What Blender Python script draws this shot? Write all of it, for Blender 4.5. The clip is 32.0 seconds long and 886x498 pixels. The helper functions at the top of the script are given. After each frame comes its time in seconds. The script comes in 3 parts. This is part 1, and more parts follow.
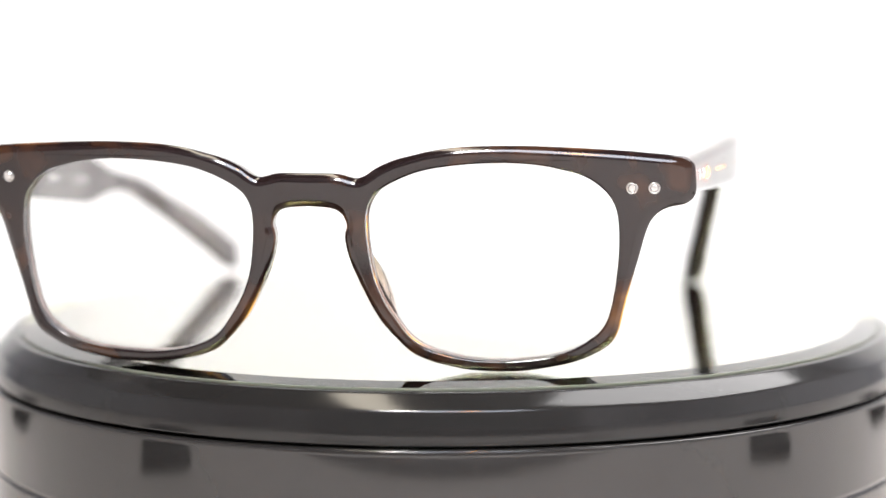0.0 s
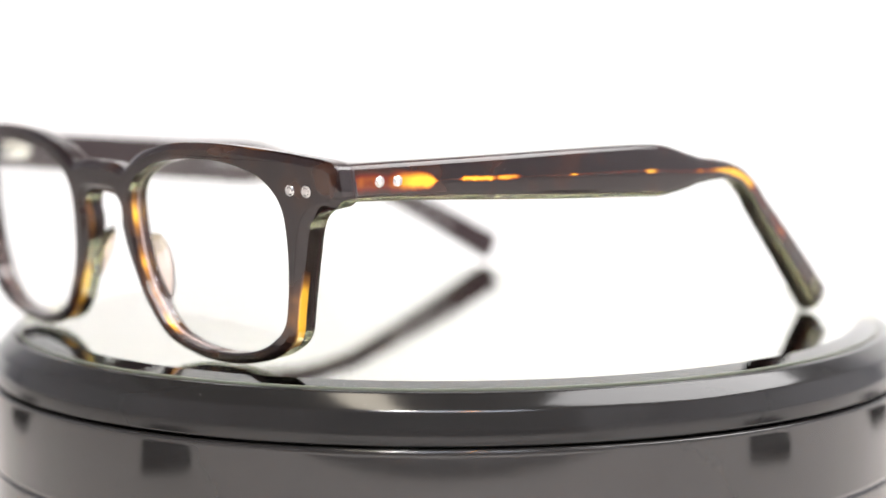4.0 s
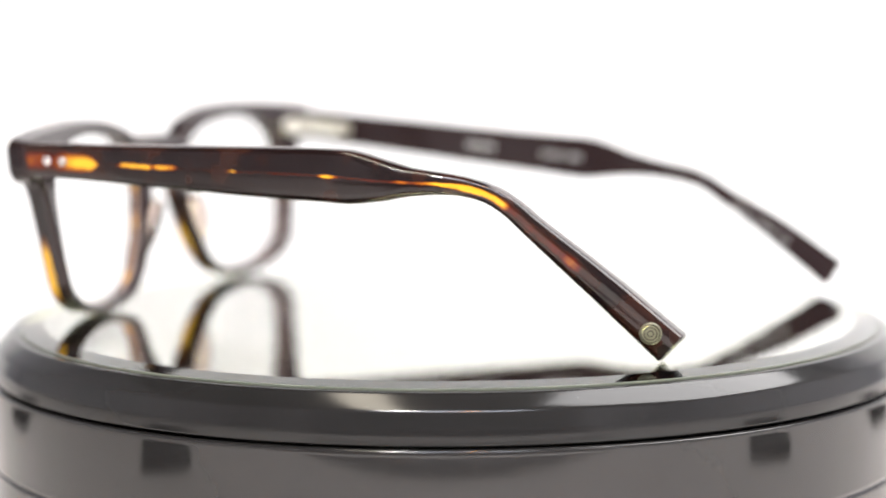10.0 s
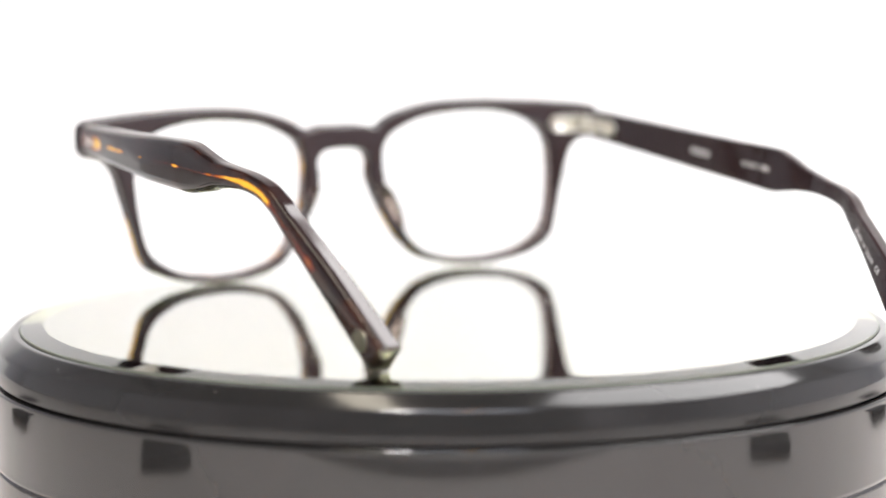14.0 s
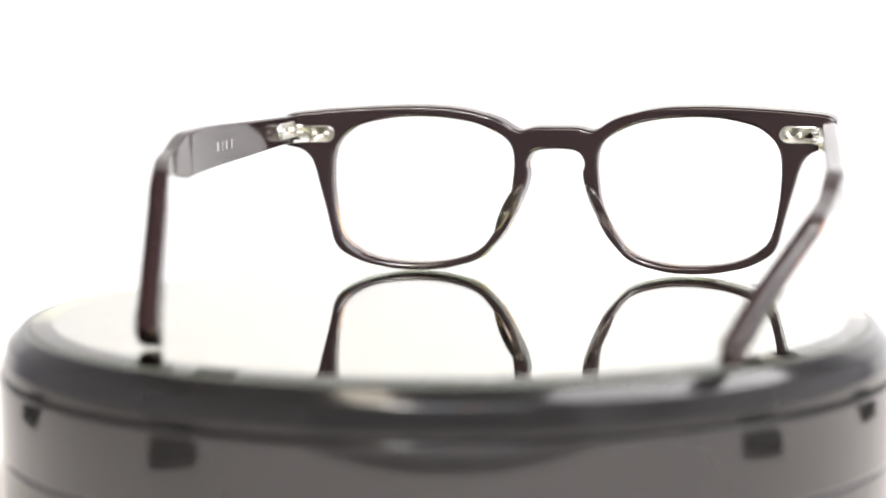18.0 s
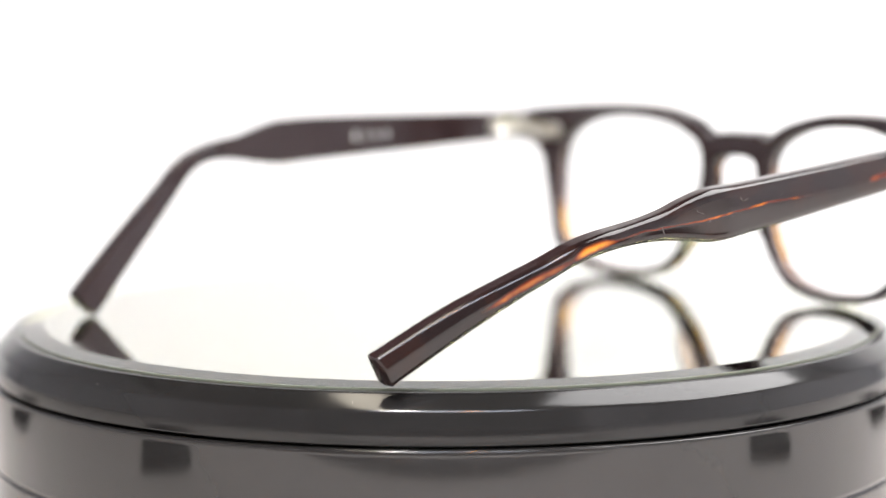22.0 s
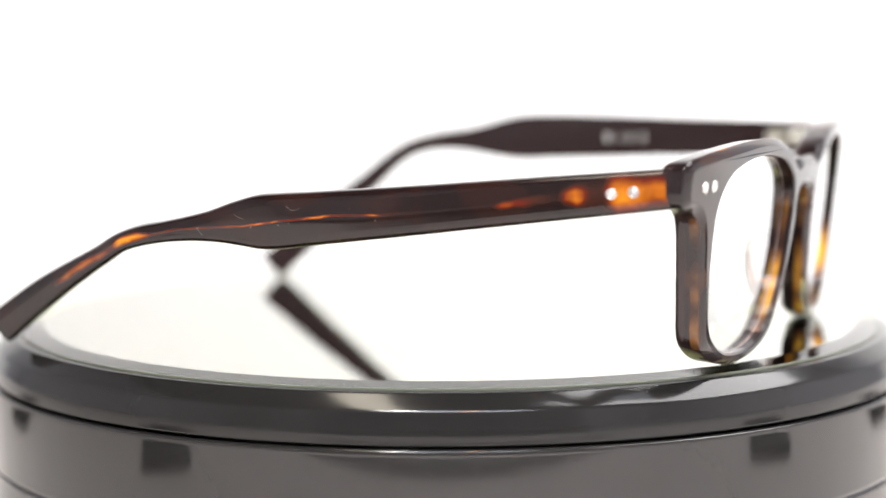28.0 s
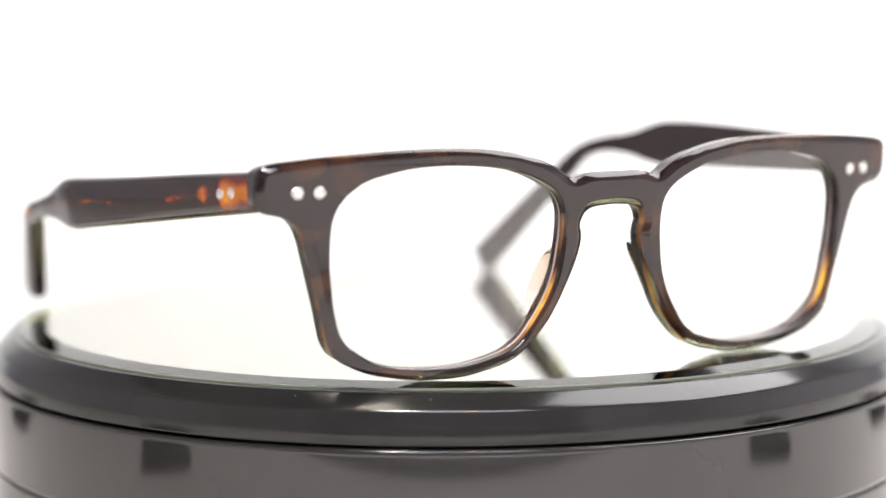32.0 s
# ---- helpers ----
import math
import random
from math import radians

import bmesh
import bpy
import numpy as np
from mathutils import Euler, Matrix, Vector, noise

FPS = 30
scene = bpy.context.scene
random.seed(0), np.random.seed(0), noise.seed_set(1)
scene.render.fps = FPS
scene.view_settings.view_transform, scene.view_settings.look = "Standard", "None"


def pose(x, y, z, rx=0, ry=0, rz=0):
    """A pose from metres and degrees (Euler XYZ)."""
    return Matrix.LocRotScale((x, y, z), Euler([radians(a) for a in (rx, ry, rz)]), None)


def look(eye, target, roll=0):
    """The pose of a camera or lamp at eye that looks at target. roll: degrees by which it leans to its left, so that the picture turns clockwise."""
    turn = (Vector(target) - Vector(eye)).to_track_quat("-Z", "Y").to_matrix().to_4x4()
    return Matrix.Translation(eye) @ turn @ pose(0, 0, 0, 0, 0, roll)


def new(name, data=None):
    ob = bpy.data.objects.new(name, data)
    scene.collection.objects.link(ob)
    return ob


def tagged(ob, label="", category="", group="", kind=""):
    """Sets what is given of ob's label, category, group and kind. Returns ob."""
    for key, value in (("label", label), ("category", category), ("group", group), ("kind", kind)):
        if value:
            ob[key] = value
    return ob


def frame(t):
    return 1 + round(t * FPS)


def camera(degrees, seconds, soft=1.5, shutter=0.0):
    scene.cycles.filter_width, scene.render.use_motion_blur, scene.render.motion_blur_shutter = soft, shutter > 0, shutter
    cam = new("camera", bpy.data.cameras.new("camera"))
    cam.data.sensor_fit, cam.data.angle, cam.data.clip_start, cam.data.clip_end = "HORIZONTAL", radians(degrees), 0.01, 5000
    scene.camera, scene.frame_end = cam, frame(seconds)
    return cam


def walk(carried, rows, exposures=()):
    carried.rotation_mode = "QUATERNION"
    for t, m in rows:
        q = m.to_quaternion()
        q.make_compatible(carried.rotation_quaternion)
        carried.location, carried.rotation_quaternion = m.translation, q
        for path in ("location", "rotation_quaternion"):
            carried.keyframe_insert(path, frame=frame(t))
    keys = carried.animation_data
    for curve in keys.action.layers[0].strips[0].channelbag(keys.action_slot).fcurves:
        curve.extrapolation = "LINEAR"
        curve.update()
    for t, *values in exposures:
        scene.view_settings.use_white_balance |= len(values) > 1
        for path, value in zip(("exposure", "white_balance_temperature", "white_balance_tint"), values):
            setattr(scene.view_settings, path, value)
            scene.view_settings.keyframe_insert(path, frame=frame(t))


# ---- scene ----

# Everything on the platter is given in millimetres, as MM times metres.
MM = 0.001
TOP = 0.0431            # height of the mirror's glass over the desk
SPIN = -9.9887          # degrees a second, clockwise from above
START = -17.0
END = 32.0
# the motor runs a little unevenly: degrees off the steady turn
UNEVEN = ((0, 0.55), (4, 0.32), (8, -0.08), (12, -0.71), (16, -1.2), (18, -1.31), (20, -1.16), (24, -0.59), (28, 0.13), (32, 1.0))

# ---- camera ----
cam = camera(21.489, END, soft=1.5)
EYE = Vector((0.0, -0.5, TOP + 0.0708))


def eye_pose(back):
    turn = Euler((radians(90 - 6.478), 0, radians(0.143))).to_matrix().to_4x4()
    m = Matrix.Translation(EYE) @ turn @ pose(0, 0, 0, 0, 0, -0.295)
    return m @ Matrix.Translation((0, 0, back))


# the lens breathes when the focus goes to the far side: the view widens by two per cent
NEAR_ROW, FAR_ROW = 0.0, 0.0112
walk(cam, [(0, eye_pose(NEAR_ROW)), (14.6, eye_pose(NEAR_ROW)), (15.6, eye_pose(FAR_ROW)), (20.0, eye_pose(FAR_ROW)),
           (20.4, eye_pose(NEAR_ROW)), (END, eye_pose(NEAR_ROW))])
focus = new("focus_point")
cam.data.dof.use_dof = True
cam.data.dof.focus_object = focus
cam.data.dof.aperture_fstop = 8.2

# ---- light ----
scene.view_settings.exposure = 0.0
world = bpy.data.worlds.new("studio_room")
scene.world = world
world.use_nodes = True
world.node_tree.nodes["Background"].inputs["Color"].default_value = (0.96, 0.94, 1.0, 1)
world.node_tree.nodes["Background"].inputs["Strength"].default_value = 0.34


def area_lamp(name, place, target, w, d, watts, color):
    data = bpy.data.lights.new(name, "AREA")
    data.shape, data.size, data.size_y, data.energy, data.color = "RECTANGLE", w, d, watts, color
    ob = new(name, data)
    ob.matrix_world = look(place, target)
    return ob


LAMPS = [("lamp_light", (-0.13, -0.25, 0.60), (-0.129, -0.2499, 0.0), 0.34, 0.08, 1.2, (1.0, 0.90, 0.74)),
         ("lamp_light", (0.41, 0.02, 0.58), (0.31, 0.03, 0.045), 0.50, 0.44, 7.2, (0.99, 0.97, 0.97)),
         ("lamp_light", (0.03, -0.58, 0.60), (0.14, -0.27, 0.0), 0.44, 0.18, 4.7, (0.83, 0.88, 1.0)),
         ("lamp_light", (-0.10, -0.41, 0.47), (0.0, -0.02, 0.06), 0.06, 0.06, 2.2, (1.0, 0.97, 0.95))]
for row in LAMPS:
    area_lamp(*row)


# ---- materials ----
def material(name):
    m = bpy.data.materials.new(name)
    m.use_nodes = True
    nt = m.node_tree
    return m, nt, nt.nodes["Principled BSDF"]


def link(nt, a, b):
    nt.links.new(a, b)


def math_node(nt, op, a, b=None, c=None):
    n = nt.nodes.new("ShaderNodeMath")
    n.operation = op
    for i, v in enumerate((a, b, c)):
        if v is None:
            continue
        if isinstance(v, (int, float)):
            n.inputs[i].default_value = v
        else:
            link(nt, v, n.inputs[i])
    return n.outputs[0]


def noise_node(nt, vector, scale, detail=3.0, rough=0.55):
    n = nt.nodes.new("ShaderNodeTexNoise")
    n.inputs["Scale"].default_value, n.inputs["Detail"].default_value = scale, detail
    n.inputs["Roughness"].default_value = rough
    if vector is not None:
        link(nt, vector, n.inputs["Vector"])
    return n.outputs["Fac"]


def ramp(nt, fac, stops, mode="LINEAR"):
    n = nt.nodes.new("ShaderNodeValToRGB")
    n.color_ramp.interpolation = mode
    el = n.color_ramp.elements
    while len(el) < len(stops):
        el.new(0.5)
    for e, (p, c) in zip(el, stops):
        e.position = p
        e.color = (*c, 1) if isinstance(c, tuple) else (c, c, c, 1)
    if fac is not None:
        link(nt, fac, n.inputs["Fac"])
    return n.outputs["Color"]


def mix(nt, fac, a, b):
    n = nt.nodes.new("ShaderNodeMix")
    n.data_type = "RGBA"
    for sock, v in ((n.inputs[0], fac), (n.inputs[6], a), (n.inputs[7], b)):
        if isinstance(v, tuple):
            sock.default_value = (*v, 1)
        elif isinstance(v, (int, float)):
            sock.default_value = v
        else:
            link(nt, v, sock)
    return n.outputs[2]


def object_coords(nt):
    return nt.nodes.new("ShaderNodeTexCoord").outputs["Object"]


def attribute(nt, name):
    n = nt.nodes.new("ShaderNodeAttribute")
    n.attribute_name = name
    return n.outputs["Fac"]


def bump(nt, bsdf, height, strength, distance):
    n = nt.nodes.new("ShaderNodeBump")
    n.inputs["Strength"].default_value, n.inputs["Distance"].default_value = strength, distance
    link(nt, height, n.inputs["Height"])
    link(nt, n.outputs["Normal"], bsdf.inputs["Normal"])


def plain(name, color, rough, metal=0.0, ior=1.5, grain=0.0, grain_scale=400.0, vary=0.15):
    m, nt, b = material(name)
    b.inputs["Metallic"].default_value, b.inputs["IOR"].default_value = metal, ior
    co = object_coords(nt)
    f = noise_node(nt, co, grain_scale * 0.12, 4)
    lo, hi = tuple(c * (1 - vary) for c in color), tuple(min(1, c * (1 + vary)) for c in color)
    link(nt, ramp(nt, f, [(0.3, lo), (0.7, hi)]), b.inputs["Base Color"])
    g = noise_node(nt, co, grain_scale, 2)
    link(nt, math_node(nt, "MULTIPLY_ADD", g, rough * 0.5, rough * 0.75), b.inputs["Roughness"])
    if grain:
        bump(nt, b, g, grain, 0.0004)
    return m


DARK = (0.0115, 0.0062, 0.006)
LINING = (0.026, 0.0150, 0.0152)   # plain reddish black sheet on the inner side
AMBER, YELLOW, RED = (0.45, 0.13, 0.008), (0.92, 0.50, 0.03), (0.11, 0.011, 0.004)


def acetate_front():
    """Tortoise sheet on a dark backing: amber flames in the front third of the thickness."""
    m, nt, b = material("tortoise_front")
    co = object_coords(nt)
    depth = attribute(nt, "depth")
    big = noise_node(nt, co, 95.0, 2.0, 0.5)
    fine = noise_node(nt, co, 420.0, 3.0, 0.6)
    total = None
    # flame centres in the platter's space, in millimetres, with their reach and strength
    for x, y, z, reach, power in FLAMES:
        sub = nt.nodes.new("ShaderNodeVectorMath")
        sub.operation = "DISTANCE"
        link(nt, co, sub.inputs[0])
        sub.inputs[1].default_value = (x * MM, y * MM, z * MM)
        near = math_node(nt, "MULTIPLY_ADD", sub.outputs["Value"], -1 / (reach * MM), 1.0)
        near = math_node(nt, "MULTIPLY", math_node(nt, "MAXIMUM", near, 0.0), power)
        total = near if total is None else math_node(nt, "MAXIMUM", total, near)
    wob = math_node(nt, "MULTIPLY_ADD", big, 1.6, -0.35)
    mask = math_node(nt, "MULTIPLY", total, wob)
    mask = math_node(nt, "MULTIPLY_ADD", fine, 0.22, math_node(nt, "SUBTRACT", mask, 0.11))
    lam = ramp(nt, depth, [(0.0, 0.2), (0.13, 0.25), (0.22, 1.0), (0.46, 1.0), (0.52, 0.0)])
    mask = math_node(nt, "MULTIPLY", mask, lam)
    mask = math_node(nt, "MULTIPLY", mask, attribute(nt, "share"))
    cloud = ramp(nt, noise_node(nt, co, 70.0, 2.0, 0.6), [(0.48, 0.0), (0.62, 1.0)])
    mask = math_node(nt, "MAXIMUM", mask, math_node(nt, "MULTIPLY", cloud, 0.165))
    col = ramp(nt, mask, [(0.06, (0.0135, 0.008, 0.0082)), (0.2, (0.05, 0.021, 0.011)), (0.38, (0.16, 0.068, 0.02)), (0.55, (0.42, 0.19, 0.03)), (0.78, (0.88, 0.48, 0.04))])
    col = mix(nt, ramp(nt, depth, [(0.52, 0.0), (0.75, 1.0)]), col, LINING)
    link(nt, col, b.inputs["Base Color"])
    gloss = noise_node(nt, co, 900.0, 2)
    rough = math_node(nt, "MULTIPLY_ADD", gloss, 0.06, 0.05)
    link(nt, rough, b.inputs["Roughness"])
    b.inputs["IOR"].default_value = 1.5
    return m


def acetate_temple(name, stops, half, wobble, mottle):
    """Tortoise outside, dark inside; the core wire shows as a red line with amber beads along it."""
    m, nt, b = material(name)
    co = object_coords(nt)
    along, across, depth = (attribute(nt, a) for a in ("along", "across", "depth"))
    big, fine = noise_node(nt, co, 120.0, 2.0), noise_node(nt, co, 520.0, 3.0)
    bead0 = ramp(nt, math_node(nt, "DIVIDE", along, 0.17), [(s / 170.0, v) for s, v in stops])
    bead = math_node(nt, "MULTIPLY", bead0, math_node(nt, "MULTIPLY_ADD", noise_node(nt, co, 260.0, 2.0), 1.1, 0.62))
    sway = math_node(nt, "MULTIPLY_ADD", noise_node(nt, co, 120.0, 0.3), wobble, math_node(nt, "SUBTRACT", across, wobble / 2))
    off = math_node(nt, "ABSOLUTE", math_node(nt, "MULTIPLY_ADD", fine, 0.0005, math_node(nt, "SUBTRACT", sway, 0.00025)))
    wide = ramp(nt, math_node(nt, "DIVIDE", along, 0.17), [(s / 170.0, v) for s, v in half])
    reach = math_node(nt, "MULTIPLY_ADD", wide, 0.004, 0.00002)
    line = math_node(nt, "SUBTRACT", 1.3, math_node(nt, "DIVIDE", off, reach))
    line = math_node(nt, "MINIMUM", math_node(nt, "MAXIMUM", line, 0.0), 1.0)
    glow = math_node(nt, "MULTIPLY", bead, line)
    haze = math_node(nt, "MULTIPLY", math_node(nt, "MAXIMUM", math_node(nt, "MULTIPLY_ADD", big, 3.0, -1.35), 0.0), 0.3)
    haze = math_node(nt, "MINIMUM", haze, mottle)
    glow = math_node(nt, "MAXIMUM", glow, haze)
    outside = ramp(nt, depth, [(0.28, 1.0), (0.42, 0.0)])
    glow = math_node(nt, "MULTIPLY", glow, outside)
    col = ramp(nt, glow, [(0.04, DARK), (0.15, (0.042, 0.014, 0.008)), (0.22, RED), (0.44, AMBER), (0.75, YELLOW)])
    link(nt, mix(nt, outside, LINING, col), b.inputs["Base Color"])
    gloss = noise_node(nt, co, 900.0, 2)
    link(nt, math_node(nt, "MULTIPLY_ADD", gloss, 0.06, 0.05), b.inputs["Roughness"])
    return m


def glass(name, tint, ior=1.5):
    m, nt, b = material(name)
    b.inputs["Base Color"].default_value = (*tint, 1)
    b.inputs["Roughness"].default_value, b.inputs["IOR"].default_value = 0.0, ior
    b.inputs["Transmission Weight"].default_value = 1.0
    return m


def silvering():
    m, nt, b = material("silvering")
    b.inputs["Metallic"].default_value, b.inputs["Roughness"].default_value = 1.0, 0.0
    co = object_coords(nt)
    f = noise_node(nt, co, 30.0, 3)
    link(nt, ramp(nt, f, [(0.3, (0.65, 0.648, 0.40)), (0.7, (0.66, 0.658, 0.41))]), b.inputs["Base Color"])
    return m


def fabric(name, color, glow=0.0):
    m, nt, b = material(name)
    co = object_coords(nt)
    f, w = noise_node(nt, co, 6.0, 3), noise_node(nt, co, 900.0, 2)
    lo = tuple(c * 0.97 for c in color)
    link(nt, ramp(nt, f, [(0.3, lo), (0.7, color)]), b.inputs["Base Color"])
    b.inputs["Roughness"].default_value = 0.95
    b.inputs["Specular IOR Level"].default_value = 0.2
    bump(nt, b, w, 0.2, 0.0005)
    # emission added to the fabric itself, in place of light falling on it
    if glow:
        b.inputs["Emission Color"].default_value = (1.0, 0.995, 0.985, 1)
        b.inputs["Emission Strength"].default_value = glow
    return m


# glasses' own space: x to the wearer's left, y backwards, z up from the glass plate; turned and set on the platter
LOCAL = Matrix.Translation((-3.45 * MM, -75.73 * MM, 1.2 * MM)) @ Matrix.Rotation(radians(6.21), 4, "Z") @ Matrix.Diagonal((MM, MM, MM, 1))


def on_platter(x, y, z):
    return LOCAL @ Vector((x, y, z))


def bow(x, z):
    """How far the front sheet lies back at a place: face curve and pantoscopic tilt."""
    return -6.0 + 5.4 * (x / 62.0) ** 2 + (36.0 - z) * 0.11


FLAMES = []
for fx, fz, reach, power in ((56, 9, 11, 2.2), (57, 13, 7, 1.9), (12, 12, 10, 2.0), (19, 3, 9, 1.5), (-12, 9, 11, 2.4), (-19, 3, 9, 1.9),
                             (-55, 7, 8, 0.8), (-58, 17, 8, 1.0), (-60, 26, 6, 1.5), (-53, 38.5, 9, 1.5), (9, 26, 8, 1.6), (-9, 24, 7, 1.5), (50, 38.5, 8, 1.2), (27, 38, 8, 1.2),
                             (-30, 38, 7, 1.1), (38, 0, 8, 0.9), (-40, 0, 7, 0.9)):
    v = on_platter(fx, bow(fx, fz), fz)
    FLAMES.append((v.x / MM, v.y / MM, v.z / MM, reach, power))

TORTOISE = acetate_front()
TEMPLE_A = acetate_temple("tortoise_temple",
                          [(0, 0.14), (2, 0.27), (7.5, 0.2), (10, 0.36), (12.5, 0.62), (16, 0.92), (17.4, 0.6), (18.6, 0.1), (23, 0.15), (24, 0.66), (30, 0.62), (31, 0.15),
                           (32, 0.6), (35.5, 0.5), (37, 0.1), (48, 0.14), (49, 0.8), (50.5, 0.15), (67, 0.16), (69, 0.95), (71.5, 0.16), (82, 0.17), (84, 0.4), (86, 0.2),
                           (93, 0.95), (103, 0.95), (105, 0.17), (118, 0.15), (120, 0.31), (123, 0.14), (128, 0.04), (135, 0.02)],
                          [(0, 0.6), (9, 0.6), (12, 0.45), (15, 0.4), (17, 0.3), (18.4, 0.03), (23, 0.04), (24, 0.13), (36, 0.13), (38, 0.03), (48, 0.05),
                           (67, 0.04), (69, 0.1), (73, 0.04), (84, 0.08), (92, 0.1), (95, 0.15), (103, 0.16), (106, 0.3), (130, 0.4)], 0.0004, 0.1)
TEMPLE_B = acetate_temple("tortoise_temple_dark",
                          [(0, 0.28), (2, 0.34), (9, 0.4), (11, 0.1), (13.5, 0.12), (16, 0.36), (19, 0.06), (29, 0.25), (32, 0.0), (44, 0.0), (52, 0.17), (53, 0.34), (55, 0.19), (61, 0.17), (63, 0.34),
                           (65, 0.34), (67, 0.19), (71, 0.18), (72, 0.33), (73.5, 0.19), (75, 0.36), (80, 0.19), (98, 0.17), (99, 0.22), (101, 0.43), (106, 0.45), (108, 0.12), (112, 0.26), (117, 0.32),
                           (121, 0.3), (124, 0.2), (129, 0.0)],
                          [(0, 0.85), (11, 0.8), (14, 0.6), (18, 0.4), (29, 0.2), (34, 0.05), (54, 0.06), (63, 0.075), (76, 0.055), (98, 0.07),
                           (102, 0.21), (120, 0.2), (128, 0.15)], 0.0016, 0.07)
SILVER = plain("polished_nickel", (0.90, 0.86, 0.80), 0.44, 1.0, grain=0.1)
RIVET = plain("steel_rivet", (0.78, 0.76, 0.73), 0.28, 1.0)
PEWTER = plain("pewter_inlay", (0.30, 0.285, 0.21), 0.34, 0.9, grain=0.5)
WHITE_INK = plain("white_ink", (0.58, 0.57, 0.56), 0.5)
DUST = plain("grey_dust", (0.15, 0.14, 0.135), 0.8)
LENS = glass("demo_lens", (0.995, 0.997, 0.995))
FROST = plain("frosted_lens_edge", (0.34, 0.26, 0.235), 0.6)
PAD = glass("translucent_pad", (0.84, 0.69, 0.61), 1.40)
BLACK = plain("black_gloss_plastic", (0.019, 0.018, 0.0175), 0.07, ior=1.55, grain_scale=250)
RIM_BLACK = plain("black_satin_gloss_plastic", (0.015, 0.0144, 0.014), 0.13, ior=1.43, grain_scale=250)
SOOT = plain("black_matt", (0.015, 0.015, 0.016), 0.6)
GREY = plain("grey_paint", (0.15, 0.15, 0.155), 0.5)
OXIDE = plain("dark_pewter", (0.10, 0.095, 0.07), 0.4, 0.7)
PLATE = glass("green_plate_glass", (0.975, 0.983, 0.955))
MIRROR = silvering()
CLOTH = fabric("white_cloth", (0.82, 0.78, 0.745))
TENT = fabric("white_tent_fabric", (0.68, 0.69, 0.73))
ROOF = fabric("grey_ceiling_paint", (0.08, 0.078, 0.075))
# the backdrop is no lamp; a weak glow is added to whiten it
GLOW = fabric("glowing_backdrop_cloth", (0.86, 0.86, 0.85), 0.12)
BEVEL = glass("bevelled_green_glass", (0.86, 0.875, 0.60))
EDGE = plain("ground_green_glass", (0.22, 0.24, 0.18), 0.4, grain=0.1)
EDGE.node_tree.nodes["Principled BSDF"].inputs["Transmission Weight"].default_value = 0.35
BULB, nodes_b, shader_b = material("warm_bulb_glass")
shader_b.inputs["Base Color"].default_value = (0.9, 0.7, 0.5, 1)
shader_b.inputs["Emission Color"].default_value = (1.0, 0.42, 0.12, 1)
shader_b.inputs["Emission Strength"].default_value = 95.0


# ---- mesh helpers ----
def mesh_object(name, bm_or_data, mat, parent=None, smooth=True):
    me = bpy.data.meshes.new(name)
    if isinstance(bm_or_data, bmesh.types.BMesh):
        bm_or_data.to_mesh(me)
        bm_or_data.free()
    else:
        me.from_pydata(*bm_or_data)
    me.materials.append(mat)
    if smooth:
        me.shade_smooth()
    ob = new(name, me)
    if parent is not None:
        ob.parent = parent
    return ob


def part(name, bm, mat, parent, label="", smooth=True):
    ob = mesh_object(name, bm, mat, parent, smooth)
    return tagged(ob, label) if label else ob


def box(w, d, h, place, bevel=0.0, seg=2, turn=None):
    bm = bmesh.new()
    bmesh.ops.create_cube(bm, size=1.0)
    bmesh.ops.scale(bm, vec=(w, d, h), verts=bm.verts)
    if bevel:
        bmesh.ops.bevel(bm, geom=bm.edges[:], offset=bevel, segments=seg, profile=0.5, affect="EDGES")
    m = Matrix.Translation(place)
    bm.transform(m @ turn if turn is not None else m)
    return bm


def lathe(profile, steps=192, closed=False):
    """Turns a profile of (radius, height) in metres round z."""
    verts, faces = [], []
    n = len(profile)
    for i in range(steps):
        a = 2 * math.pi * i / steps
        verts += [(r * math.cos(a), r * math.sin(a), z) for r, z in profile]
    for i in range(steps):
        j = (i + 1) % steps
        for k in range(n if closed else n - 1):
            k2 = (k + 1) % n
            faces.append((i * n + k, j * n + k, j * n + k2, i * n + k2))
    return verts, [], faces


def smooth_loop(points, steps, closed=True):
    """A Catmull-Rom curve through points, with that many steps between two of them."""
    pts = [Vector(p) for p in points]
    n, out = len(pts), []
    for i in range(n if closed else n - 1):
        if closed:
            p0, p1, p2, p3 = pts[i - 1], pts[i], pts[(i + 1) % n], pts[(i + 2) % n]
        else:
            p1, p2 = pts[i], pts[i + 1]
            p0 = pts[i - 1] if i else p1 * 2 - p2
            p3 = pts[i + 2] if i + 2 < n else p2 * 2 - p1
        d1, d2, d3 = (max((b - a).length ** 0.5, 1e-4) for a, b in ((p0, p1), (p1, p2), (p2, p3)))
        for k in range(steps):
            t = k / steps
            m1 = ((p1 - p0) / d1 - (p2 - p0) / (d1 + d2) + (p2 - p1) / d2) * d2
            m2 = ((p2 - p1) / d2 - (p3 - p1) / (d2 + d3) + (p3 - p2) / d3) * d2
            out.append((2 * t ** 3 - 3 * t * t + 1) * p1 + (t ** 3 - 2 * t * t + t) * m1 + (3 * t * t - 2 * t ** 3) * p2 + (t ** 3 - t * t) * m2)
    if not closed:
        out.append(pts[-1])
    return out


def loop_normals(loop):
    """Outward normals of a closed counter-clockwise loop of 2D points."""
    n, out = len(loop), []
    for i in range(n):
        t = loop[(i + 1) % n] - loop[i - 1]
        out.append(Vector((t.y, -t.x)).normalized())
    return out


